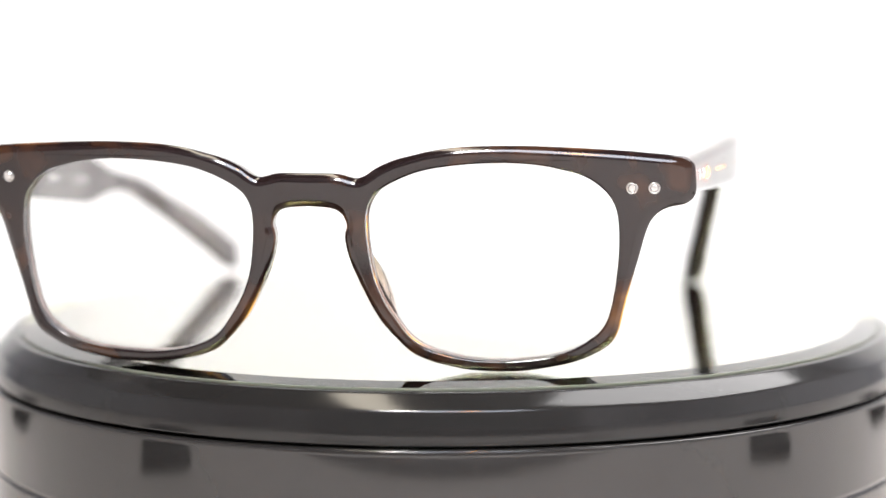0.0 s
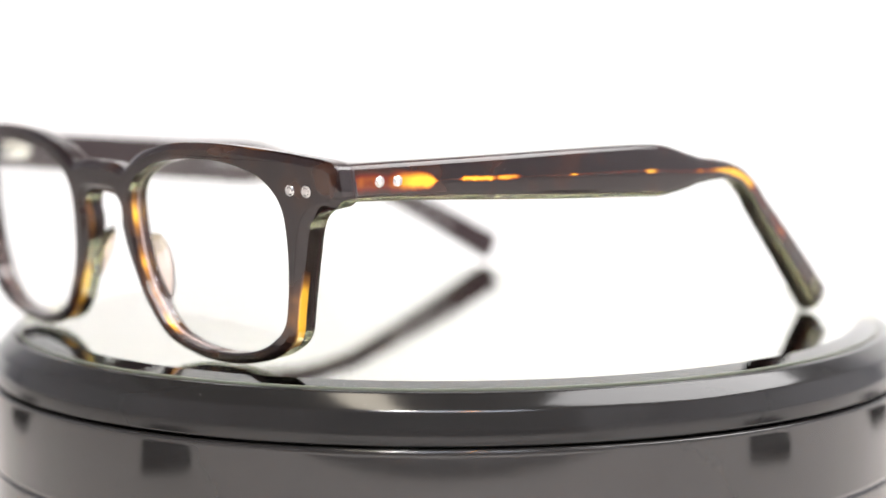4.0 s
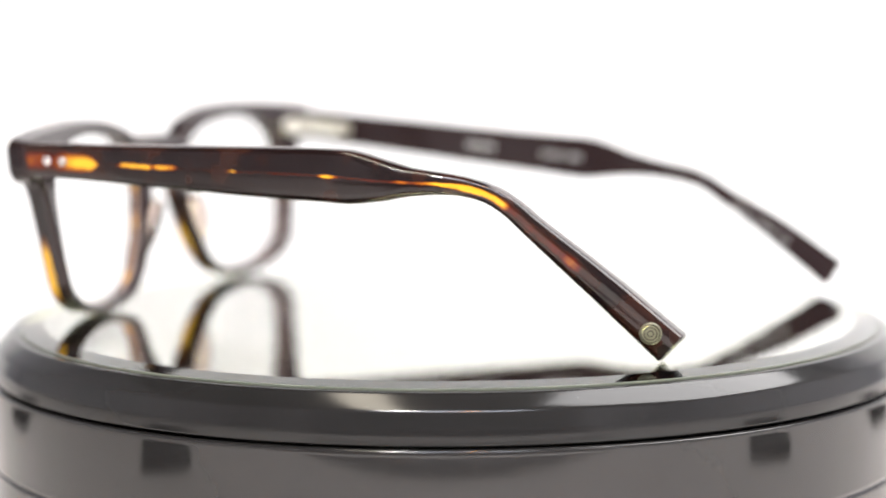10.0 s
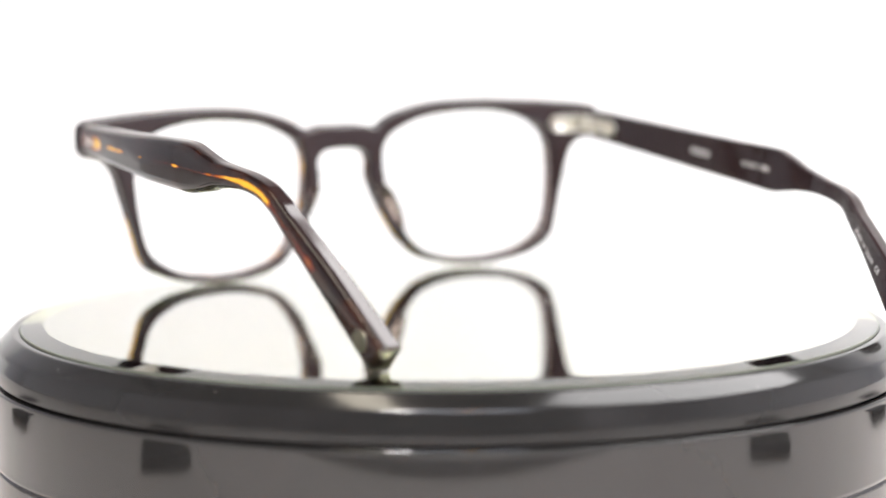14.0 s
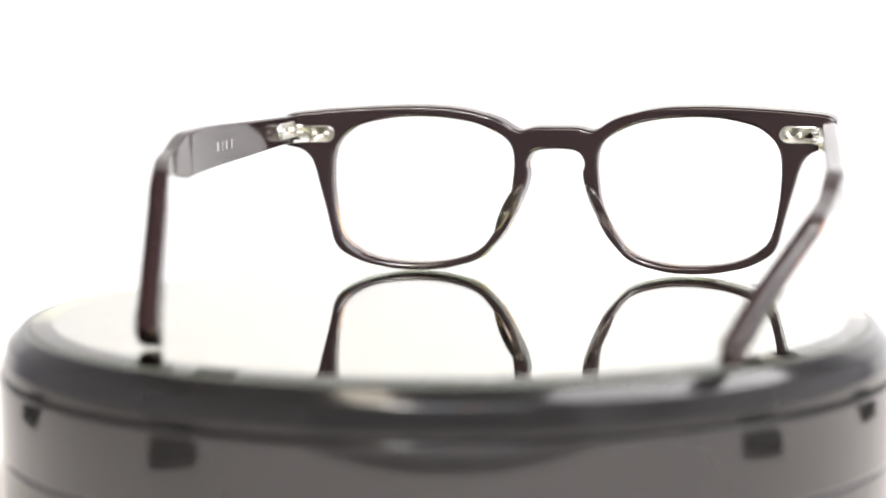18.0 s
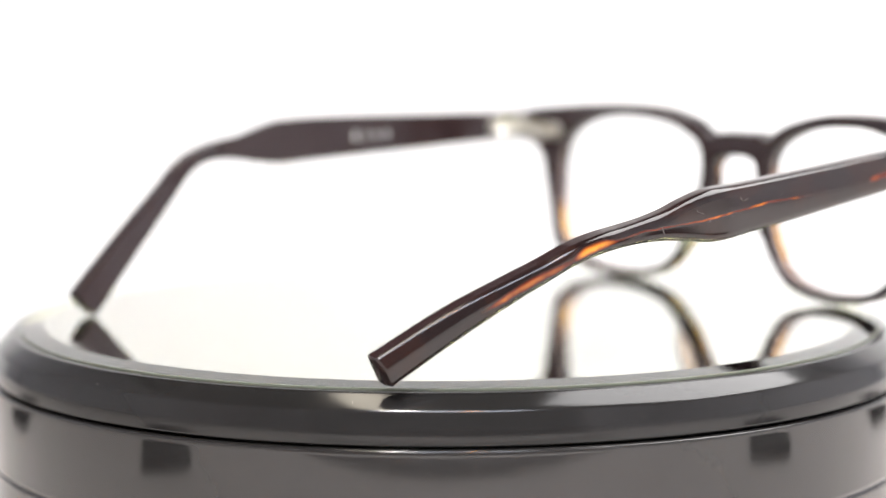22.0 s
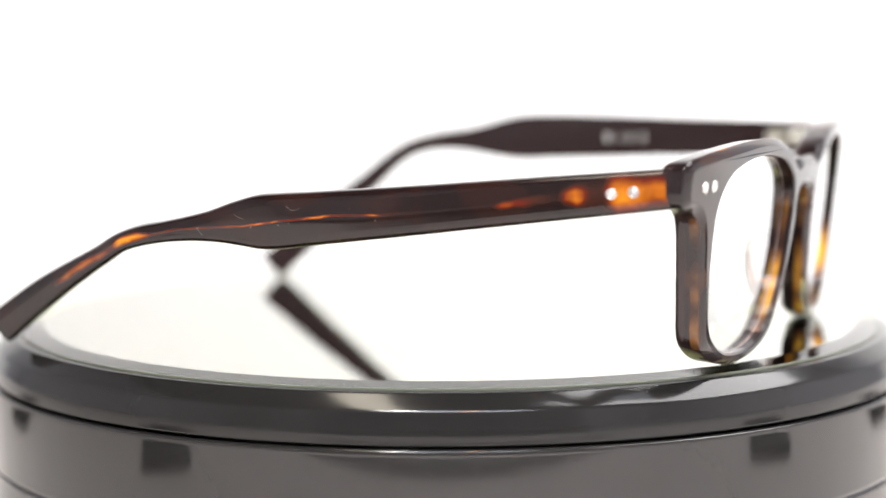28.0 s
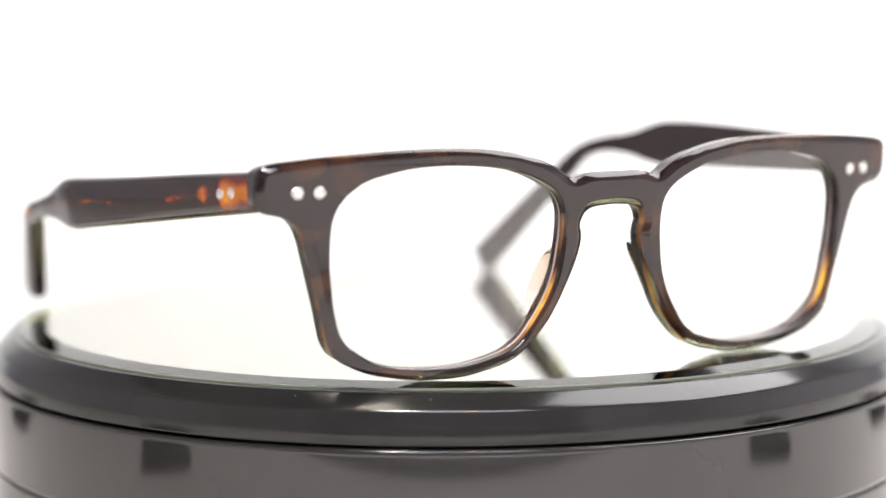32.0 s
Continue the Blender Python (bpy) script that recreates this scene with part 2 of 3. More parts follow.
def area2(loop):
    return 0.5 * sum(a.x * b.y - b.x * a.y for a, b in zip(loop, loop[1:] + loop[:1]))


def room_beside(loop, others, most):
    """How wide a bevel may be at each point of a loop, by the distance to the other outlines; evened along the loop."""
    wide = [min(most, 0.44 * min((p - q).length for other in others for q in other[::2])) for p in loop]
    n = len(wide)
    return [sum(wide[(i + k) % n] for k in range(-3, 4)) / 7 for i in range(n)]


def sheet_with_holes(outer, holes, thick, bevels, shape):
    """A sheet cut along outlines in (x, z); bevels are (width, depth) of the front and back edges, of the rim and of the holes;
    shape(x, z) tells how far back its front lies.
    Gives vertices, faces, normals, the depth (0 front, 1 back) of each vertex and 1 for a hole's wall."""
    verts, faces, normals, depth, wall = [], [], [], [], []
    rings_front, rings_back = [], []
    steps, bend = 7, 1.6
    for loop, sign in [(outer, 1)] + [(h, -1) for h in holes]:
        if area2(loop) < 0:
            loop = loop[::-1]
        others = [outer] if sign < 0 else holes
        nrm = [v * sign for v in loop_normals(loop)]
        (wf, df), (wb, db) = bevels[0] if sign > 0 else bevels[1]
        room_f, room_b = room_beside(loop, others, wf), room_beside(loop, others, wb)
        prof = []
        for k in range(steps):
            a = math.pi / 2 * k / (steps - 1)
            u, v = math.sin(a), math.cos(a)
            prof.append((0, 1 - u ** bend, df * (1 - v ** bend), u ** (2 - bend) / wf, -v ** (2 - bend) / df))
        # the back edge: a slight slope, then a round
        ease, turn = (0.28, 1.3) if sign > 0 else (0.0, db)
        prof.append((1, 0.0, thick - db, 1.0, ease * wb / (db - turn) if ease else 0.0))
        for k in range(steps + 2):
            a = math.pi / 2 * k / (steps + 1)
            u, v = math.sin(a), math.cos(a)
            if ease or k:
                prof.append((1, ease + (1 - ease) * (1 - v), thick - turn * (1 - u), v / ((1 - ease) * wb), max(u, 0.11 * ease / 0.28) / turn))
        base, n = len(verts), len(loop)
        for back, inset, y, c, s in prof:
            size = math.hypot(c, s)
            c, s = c / size, s / size
            for i, (p, q) in enumerate(zip(loop, nrm)):
                v = p - q * inset * (room_b if back else room_f)[i]
                fx, fz = (shape(v.x + 0.05, v.y) - shape(v.x - 0.05, v.y)) / 0.1, (shape(v.x, v.y + 0.05) - shape(v.x, v.y - 0.05)) / 0.1
                verts.append((v.x, y + shape(v.x, v.y), v.y))
                normals.append(Vector((q.x * c - fx * s, s, q.y * c - fz * s)).normalized())
                depth.append(y / thick)
                wall.append(max(0.0, c) if sign < 0 else 0.0)
        m = len(prof)
        for k in range(m - 1):
            for i in range(n):
                j = (i + 1) % n
                quad = (base + k * n + i, base + k * n + j, base + (k + 1) * n + j, base + (k + 1) * n + i)
                faces.append(quad[::-1] if sign > 0 else quad)
        rings_front.append([base + i for i in range(n)])
        rings_back.append([base + (m - 1) * n + i for i in range(n)])
    from mathutils.geometry import tessellate_polygon
    for rings, flip in ((rings_front, False), (rings_back, True)):
        flat = [i for r in rings for i in r]
        tris = tessellate_polygon([[Vector((verts[i][0], verts[i][2], 0)) for i in r] for r in rings])
        for t in tris:
            a, b, c = (flat[i] for i in t)
            va, vb, vc = (Vector((verts[i][0], verts[i][2])) for i in (a, b, c))
            ccw = (vb - va).cross(vc - va) > 0
            faces.append((a, b, c) if ccw != flip else (c, b, a))
    return verts, faces, normals, depth, wall


def place_mesh(name, verts, faces, normals, mat, parent, attrs=(), label=""):
    """Sets a mesh given in the glasses' millimetres on the platter, with its own normals and attributes."""
    me = bpy.data.meshes.new(name)
    me.from_pydata([LOCAL @ Vector(v) for v in verts], [], faces)
    me.materials.append(mat)
    for key, values in attrs:
        at = me.attributes.new(key, "FLOAT", "POINT")
        at.data.foreach_set("value", values)
    if normals is None:
        bm = bmesh.new()
        bm.from_mesh(me)
        bmesh.ops.recalc_face_normals(bm, faces=bm.faces[:])
        bm.to_mesh(me)
        bm.free()
    me.shade_smooth()
    if normals is not None:
        turn = LOCAL.to_3x3().normalized()
        me.normals_split_custom_set_from_vertices([(turn @ n).normalized() for n in normals])
    ob = new(name, me)
    ob.parent = parent
    return tagged(ob, label) if label else ob


# ---- desk, tent and lights' housings ----
def setting():
    desk = mesh_object("ground", box(1.9, 1.6, 0.04, (0, 0, -0.0205), 0.004), CLOTH)
    tagged(desk, "off-white cloth on the studio desk", "desk", kind="structure")
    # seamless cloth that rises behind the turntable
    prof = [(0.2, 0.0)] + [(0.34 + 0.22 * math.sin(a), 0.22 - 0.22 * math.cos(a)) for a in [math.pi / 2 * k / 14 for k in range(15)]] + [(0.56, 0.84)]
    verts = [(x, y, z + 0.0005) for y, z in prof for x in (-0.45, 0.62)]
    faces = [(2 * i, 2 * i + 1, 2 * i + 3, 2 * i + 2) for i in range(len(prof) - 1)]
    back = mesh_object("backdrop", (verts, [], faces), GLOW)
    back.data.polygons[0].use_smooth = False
    tagged(back, "seamless white backdrop cloth with a faint added glow of its own", "backdrop", kind="structure")
    for name, b in (("wall_west", box(0.012, 1.24, 0.92, (-0.86, -0.06, 0.46))), ("wall_east", box(0.012, 1.24, 0.92, (0.86, -0.06, 0.46))),
                    ("wall_north", box(1.74, 0.012, 0.92, (0, 0.58, 0.46))), ("wall_south_left", box(0.42, 0.012, 0.92, (-0.65, -0.69, 0.46))), ("wall_south_right", box(0.46, 0.012, 0.92, (0.63, -0.69, 0.46)))):
        tagged(mesh_object(name, b, TENT, smooth=False), "white translucent light tent wall", "tent wall", kind="structure")
    tagged(mesh_object("ceiling", box(1.74, 1.28, 0.012, (0, -0.06, 0.93)), ROOF, smooth=False), "grey studio ceiling", "ceiling", kind="structure")


def lamp_housing(place, target, w, d):
    """Open black box round a light, above its face."""
    root = new("softbox")
    root.matrix_world = look(place, target)
    tagged(root, "black softbox lamp with a lit white face", "lamp", "softboxes over the turntable")
    part("shell", box(w + 0.02, d + 0.02, 0.03, (0, 0, 0.0185), 0.003), SOOT, root)
    part("bracket", box(0.03, 0.02, 0.05, (0, 0, 0.055), 0.002), SOOT, root)
    top = Vector(place) + (Vector(place) - Vector(target)).normalized() * 0.07
    rod_bm = box(0.012, 0.012, 0.926 - top.z, (top.x, top.y, (0.926 + top.z) / 2), 0.001)
    rod_bm.transform(root.matrix_world.inverted())
    part("hanging_rod", rod_bm, SOOT, root)


def cloth_weight(x, y, turn, length, width):
    ob = mesh_object("cloth_weight", box(length, width, 0.0035, (0, 0, 0.00175), 0.0006), SOOT)
    ob.matrix_world = pose(x, y, 0.0007, 0, 0, turn)
    tagged(ob, "flat black metal weight lying on the white cloth", "weight", "weights on the cloth")


setting()
for row in LAMPS:
    lamp_housing(row[1], row[2], row[3], row[4])
for row in ((-0.2015, -0.1345, 17, 0.075, 0.040), (0.221, -0.106, -17, 0.075, 0.037), (-0.222, 0.05, -12, 0.05, 0.03), (0.226, 0.05, 12, 0.05, 0.03)):
    cloth_weight(*row)
plate = mesh_object("base_plate", box(0.60, 0.26, 0.006, (-0.02, -0.55, 0.0035), 0.001), SOOT)
tagged(plate, "flat black camera base plate on the cloth", "plate")
# made-up strip out of view, reflected as a dark band in the drum
strip = mesh_object("ruler", box(0.25, 0.016, 0.0015, (0.01, -0.233, 0.0013), 0.0004), GREY)
tagged(strip, "thin dark grey strip on the cloth, added unseen for its reflection", "ruler")


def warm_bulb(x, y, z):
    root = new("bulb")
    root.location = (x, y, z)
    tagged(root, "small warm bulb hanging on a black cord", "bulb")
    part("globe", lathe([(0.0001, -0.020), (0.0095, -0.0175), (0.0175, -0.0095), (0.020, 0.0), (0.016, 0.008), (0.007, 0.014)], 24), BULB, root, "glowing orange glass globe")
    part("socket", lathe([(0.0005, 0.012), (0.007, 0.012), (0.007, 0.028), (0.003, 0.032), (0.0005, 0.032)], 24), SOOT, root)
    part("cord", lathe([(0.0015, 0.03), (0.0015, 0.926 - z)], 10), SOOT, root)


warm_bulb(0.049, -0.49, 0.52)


# ---- turntable ----
def turntable():
    root = new("turntable")
    root.location = (0, 0, 0.001)
    tagged(root, "round glossy black display turntable with a mirror top", "turntable")
    z = TOP - 0.001
    drum = [(0.0942, 0.0), (0.0967, 0.0006), (0.0972, 0.002), (0.09725, 0.003), (0.0977, z - 0.0282), (0.0977, z - 0.0275), (0.0974, z - 0.0273), (0.0974, z - 0.0271),
            (0.0978, z - 0.0269), (0.0978, z - 0.0262), (0.0979, z - 0.0118), (0.0979, z - 0.0109), (0.09785, z - 0.01063), (0.0976, z - 0.0105), (0.0910, z - 0.0105)]
    part("drum", lathe(drum), BLACK, root, "glossy black round base")
    part("spindle", lathe([(0.086, z - 0.0115), (0.0935, z - 0.0115), (0.0935, z - 0.0088), (0.086, z - 0.0088)], 96, True), SOOT, root)
    # rim that turns with the mirror, built round its own centre
    rim = [(0.0905, -0.0055), (0.0914, -0.00092), (0.0917, -0.0009), (0.0928, -0.00094), (0.0931, -0.00098), (0.0933, -0.00112), (0.0935, -0.00130), (0.0947, -0.00244),
           (0.0957, -0.00346), (0.0959, -0.0037), (0.09605, -0.00396), (0.09615, -0.0043), (0.09622, -0.0046), (0.09655, -0.0058), (0.0968, -0.0066), (0.0969, -0.0070),
           (0.09695, -0.0074), (0.0970, -0.0082), (0.09702, -0.0095), (0.0970, -0.0098), (0.0968, -0.0100), (0.0955, -0.0101), (0.0905, -0.0101)]
    platter = part("platter", lathe(rim), RIM_BLACK, root, "black bevelled rim of the platter")
    platter.location = (0, 0, z)
    sheet = [(0.0, -0.00165), (0.0912, -0.00165), (0.0912, -0.0030), (0.0, -0.0030)]
    part("mirror", lathe(sheet), MIRROR, platter, "silvered mirror", smooth=False)
    pane = [(0.0, -0.0016), (0.0913, -0.0016), (0.0915, -0.0014), (0.0915, -0.0006), (0.0912, -0.0005), (0.0865, 0.0), (0.0, 0.0)]
    glass_ob = part("glass_plate", lathe(pane), PLATE, platter, "clear plate glass with a greenish bevelled edge", smooth=False)
    glass_ob.data.materials.append(EDGE)
    glass_ob.data.materials.append(BEVEL)
    for i, f in enumerate(glass_ob.data.polygons):
        f.material_index = (0, 1, 1, 1, 2, 0)[i % 6]
    # dust on the rim and along the glass edge
    rnd = random.Random(4)
    verts, faces = [], []
    for _ in range(36):
        a, k = rnd.uniform(0, 2 * math.pi), rnd.random()
        rr, zz = (rnd.uniform(0.0918, 0.0928), -0.00095) if k < 0.4 else (0.0936 + 0.0021 * (k - 0.4) / 0.6, -0.0014 - 0.00204 * (k - 0.4) / 0.6 + 0.00003)
        size = rnd.uniform(0.00004, 0.00014)
        o = len(verts)
        for dx, dy, dz in ((1, 0, 0), (-0.6, 0.8, 0), (-0.5, -0.9, 0), (0, 0, 1)):
            verts.append((rr * math.cos(a) + dx * size * rnd.uniform(0.6, 1.6), rr * math.sin(a) + dy * size, zz + dz * size))
        faces += [(o, o + 1, o + 3), (o + 1, o + 2, o + 3), (o + 2, o, o + 3), (o, o + 2, o + 1)]
    tagged(part("dust", (verts, [], faces), WHITE_INK, platter, smooth=False), "pale dust specks", kind="stuff")
    return root, platter


table, platter = turntable()

# ---- eyeglasses ----
HALF = [(0, 35.5), (4.8, 35.5), (6.4, 35.3), (7.8, 34.9), (9.2, 34.7), (10.6, 35.2), (12.9, 36.7), (16.1, 38.1), (19.3, 38.95), (22, 39.65), (26.7, 40.4), (32.5, 40.75),
        (41, 40.8), (56.5, 40.05), (61.8, 39.6), (67.2, 39), (68.7, 38.5), (69.7, 37.5), (69.9, 36.3), (69.9, 32.2), (69.2, 31.1), (68, 30.3), (65.2, 29.7), (63.4, 28.8), (62, 27.3),
        (61, 25), (60, 21.5), (57.9, 14.2), (56.8, 10), (56, 6.8), (54.6, 4.5), (51.9, 2.65), (48.4, 1.1), (44.4, 0.1), (39, -0.8), (34, -0.98), (29, -0.75), (25, 0),
        (21.5, 0.9), (18.6, 2.2), (15.9, 4.6), (12.3, 8.9), (8.3, 17), (7.2, 19.9), (6.5, 23.3), (6.6, 24.6), (6.9, 25.7), (6.7, 26.9), (5.9, 28.2), (4.4, 29), (0, 29.4)]
RIM = [(10.55, 25.8), (10.9, 29.2), (12.1, 31.5), (14, 33.1), (18, 35.1), (21.2, 36.2), (25.5, 37), (31, 37.55), (37, 37.7), (42, 37.35), (46.5, 36.5), (50.2, 35.4),
       (53.1, 33.5), (54.9, 31.5), (55.9, 29.3), (56.3, 26.5), (56.3, 22), (55.9, 17.5), (55.2, 13), (54, 8.7), (52.6, 6.6), (50.6, 5), (47.6, 3.3), (43.2, 2),
       (38, 1.35), (33, 1.2), (28.5, 1.5), (23.7, 2.5), (20.6, 3.6), (18, 5.4), (15.5, 8.7), (13.1, 12.7), (11.6, 16.9), (10.85, 21.5)]


def dome(radius, height, seg=20):
    """A low rivet head, face towards -y."""
    prof = [(0.0, height), (radius * 0.4, height * 0.97), (radius * 0.55, height * 0.8), (radius * 0.6, height * 0.1), (radius * 0.7, height * 0.1),
            (radius * 0.76, height * 0.7), (radius * 0.92, height * 0.6), (radius, 0.0), (radius, -0.4)]
    v, e, f = lathe(prof, seg)
    return [(x, -z, y) for x, y, z in v], e, f


def groove(radius):
    """A matt black ring laid over a rivet's groove: the shade in it, put in as colour."""
    v, e, f = lathe([(radius - 0.09, 0.06), (radius + 0.02, 0.115), (radius + 0.13, 0.06)], 20)
    return [(x, -z, y) for x, y, z in v], e, f


def add_piece(name, data, mat, parent, m, label=""):
    """Sets a piece, given in millimetres, by the pose m in the glasses' space."""
    v, e, f = data
    ob = mesh_object(name, ([LOCAL @ (m @ Vector(p)) for p in v], e, f), mat, parent)
    return tagged(ob, label) if label else ob


def slab(w, d, h, r=0.3):
    bm = box(w, d, h, (0, 0, 0), r, 2)
    bm.verts.ensure_lookup_table()
    data = [tuple(v.co) for v in bm.verts], [], [[v.index for v in f.verts] for f in bm.faces]
    bm.free()
    return data


def round_plate(w, h, d, seg=8):
    """A plate in (x, z) with one end round (at +x), its face towards +y."""
    r = h / 2
    loop = [(-w / 2, -r)] + [(w / 2 - r + r * math.cos(a), r * math.sin(a)) for a in [-math.pi / 2 + math.pi * k / seg for k in range(seg + 1)]] + [(-w / 2, r)]
    n = len(loop)
    v, f = [], []
    for inset, y in ((0, 0), (0, d - 0.2), (0.2, d)):
        v += [(x * (1 - 2 * inset / w), y, z * (1 - inset / r)) for x, z in loop]
    for k in range(2):
        f += [(k * n + i, k * n + (i + 1) % n, (k + 1) * n + (i + 1) % n, (k + 1) * n + i) for i in range(n)]
    f.append(tuple(range(2 * n, 3 * n))[::-1])
    return v, [], f


def rod(radius, length, seg=16):
    prof = [(0, -length / 2), (radius * 0.85, -length / 2), (radius, -length / 2 + 0.15), (radius, length / 2 - 0.15), (radius * 0.85, length / 2), (0, length / 2)]
    return lathe(prof, seg)


THICK = 5.6


def lean(p):
    """The front stands a little higher on the wearer's right."""
    return Vector((p.x, p.y - 0.004 * p.x))


def frame_front(root):
    half = smooth_loop([Vector(p) for p in HALF], 6, closed=False)
    outer = [lean(p) for p in half + [Vector((-p.x, p.y)) for p in half[-2:0:-1]]]
    rim = smooth_loop([Vector(p) for p in RIM], 6)
    holes = [[lean(p) for p in rim], [lean(Vector((-p.x, p.y))) for p in rim]]
    v, f, n, d, wall = sheet_with_holes(outer, holes, THICK, (((1.7, 1.2), (1.2, 4.2)), ((0.45, 0.35), (1.0, 1.3))), bow)
    # the flames run through to the openings' walls beside the nose alone
    share = [1.0 + w * (0.1 if abs(p[0]) < 22 else -0.3 if p[0] > 0 else -0.75) for p, w in zip(v, wall)]
    front = place_mesh("frame_front", v, f, n, TORTOISE, root, [("depth", d), ("share", share)], "dark tortoise acetate front with amber flames, keyhole bridge")
    for s in (1, -1):
        for x in (58.75, 62.7):
            z = 33.03 if s > 0 else 34.1
            m = Matrix.Translation((s * x, bow(x, z) + 0.02, z)) @ pose(0, 0, 0, 6, 0, s * 9)
            add_piece("rivet", dome(1.08, 0.25), RIVET, front, m, "round silver rivet")
            add_piece("groove", groove(0.62), SOOT, front.children[-1], m)
    # lenses
    for s in (1, -1):
        verts, faces, normals = [], [], []
        ring = [lean(Vector((s * p.x, p.y))) for p in rim]
        c = Vector((s * 33.3, 18.6))
        steps, n = 8, len(ring)

        def lens_y(q):
            return bow(q.x, q.y) + 2.4 - 0.9 * (1 - ((q - c).length / 26.0) ** 2)

        for side in (0, 1):
            for k in range(steps + 1):
                for p in ring if k else (c,):
                    q = c + (p - c) * (k / steps) * 0.997
                    gx, gz = ((lens_y(q + d) - lens_y(q - d)) / 0.2 for d in (Vector((0.1, 0)), Vector((0, 0.1))))
                    verts.append((q.x, lens_y(q) + side * 1.1, q.y))
                    normals.append(Vector((gx, -1, gz)).normalized() * (1 - 2 * side))
        for side in (0, 1):
            o = side * (steps * n + 1)
            for i in range(n):
                j = (i + 1) % n
                rows = [(o, o + 1 + i, o + 1 + j)] + [(o + 1 + k * n + i, o + 1 + (k + 1) * n + i, o + 1 + (k + 1) * n + j, o + 1 + k * n + j) for k in range(steps - 1)]
                faces += rows if (side == 0) != (s > 0) else [q[::-1] for q in rows]
        # ground edge, with corners of its own
        e = len(verts)
        for side in (0, 1):
            for i in range(n):
                verts.append(verts[side * (steps * n + 1) + 1 + (steps - 1) * n + i])
                out = ring[i] - c
                normals.append(Vector((out.x, 0, out.y)).normalized())
        for i in range(n):
            j = (i + 1) % n
            q = (e + i, e + j, e + n + j, e + n + i)
            faces.append(q if s > 0 else q[::-1])
        lens = place_mesh("lens", verts, faces, normals, LENS, front, label="clear colourless lens")
        lens.data.materials.append(FROST)
        for k, f in enumerate(lens.data.polygons):
            f.material_index = 1 if k >= len(faces) - n else 0
        lens.visible_shadow = False
    # nose pads, one with the sheet
    for s in (1, -1):
        bm = bmesh.new()
        bmesh.ops.create_uvsphere(bm, u_segments=20, v_segments=12, radius=1.0)
        bm.transform(pose(0, 0, 0, 0, s * -27, s * -24) @ Matrix.Diagonal((1.3, 3.3, 8.0, 1)))
        data = [tuple(v.co) for v in bm.verts], [], [[v.index for v in f.verts] for f in bm.faces]
        bm.free()
        add_piece("nose_pad", data, PAD, front, Matrix.Translation((s * 11.6, bow(12, 14) + THICK - 0.4, 14.2)), "clear translucent acetate nose pad")
    # front halves of the hinges
    for s in (1, -1):
        back = bow(60.2, 33.8) + THICK
        m = Matrix.Translation((s * 60.2, back - 0.1, 33.4 if s > 0 else 34.1)) @ pose(0, 0, 0, -6, 0, s * 9) @ Matrix.Diagonal((-s, 1, 1, 1))
        h = add_piece("hinge", round_plate(9.0, 4.2, 0.9), SILVER, front, m, "polished silver five-barrel hinge plate")
        for x in (-0.6, 2.4):
            add_piece("screw", rod(0.75, 0.7), SILVER, h, m @ Matrix.Translation((x, 0.9, 0)) @ pose(0, 0, 0, 90))
        for z in (-1.6, 0.0, 1.6):
            add_piece("barrel", rod(1.25, 0.75), SILVER, h, m @ Matrix.Translation((-5.2, 1.5, z)))
    return front


def round_corners(corners, radii, shares, seg):
    """A closed outline with each corner cut by an arc of its radius, within its share of the edges, and its direction at each point."""
    out, lead, n = [], [], len(corners)
    for i, (c, r, share) in enumerate(zip(corners, radii, shares)):
        p, a, b = Vector(c), Vector(corners[i - 1]), Vector(corners[(i + 1) % n])
        u, v = (a - p).normalized(), (b - p).normalized()
        r = min(r, share * (a - p).length, share * (b - p).length)
        for k in range(seg):
            t = k / (seg - 1)
            out.append(p + u * r * (1 - t) ** 2 + v * r * t ** 2)
            lead.append((v * t - u * (1 - t)).normalized())
    return out, lead


def arm_thick(side, y):
    """The arm is thinnest where it bends down behind the ear."""
    return float(np.interp(y, (0, 78, 96, 112, 140), (4.1, 4.1, 3.5, 4.3, 5.2) if side > 0 else (4.1, 4.1, 3.5, 4.4, 4.4)))


def arm_twist(side, y):
    """Degrees by which the arm's tip is rolled: the top leans inwards on the wearer's left, outwards on the right."""
    return float(np.interp(y, (85, 118), (0, 4))) if side > 0 else float(np.interp(y, (62, 108), (0, -8)))


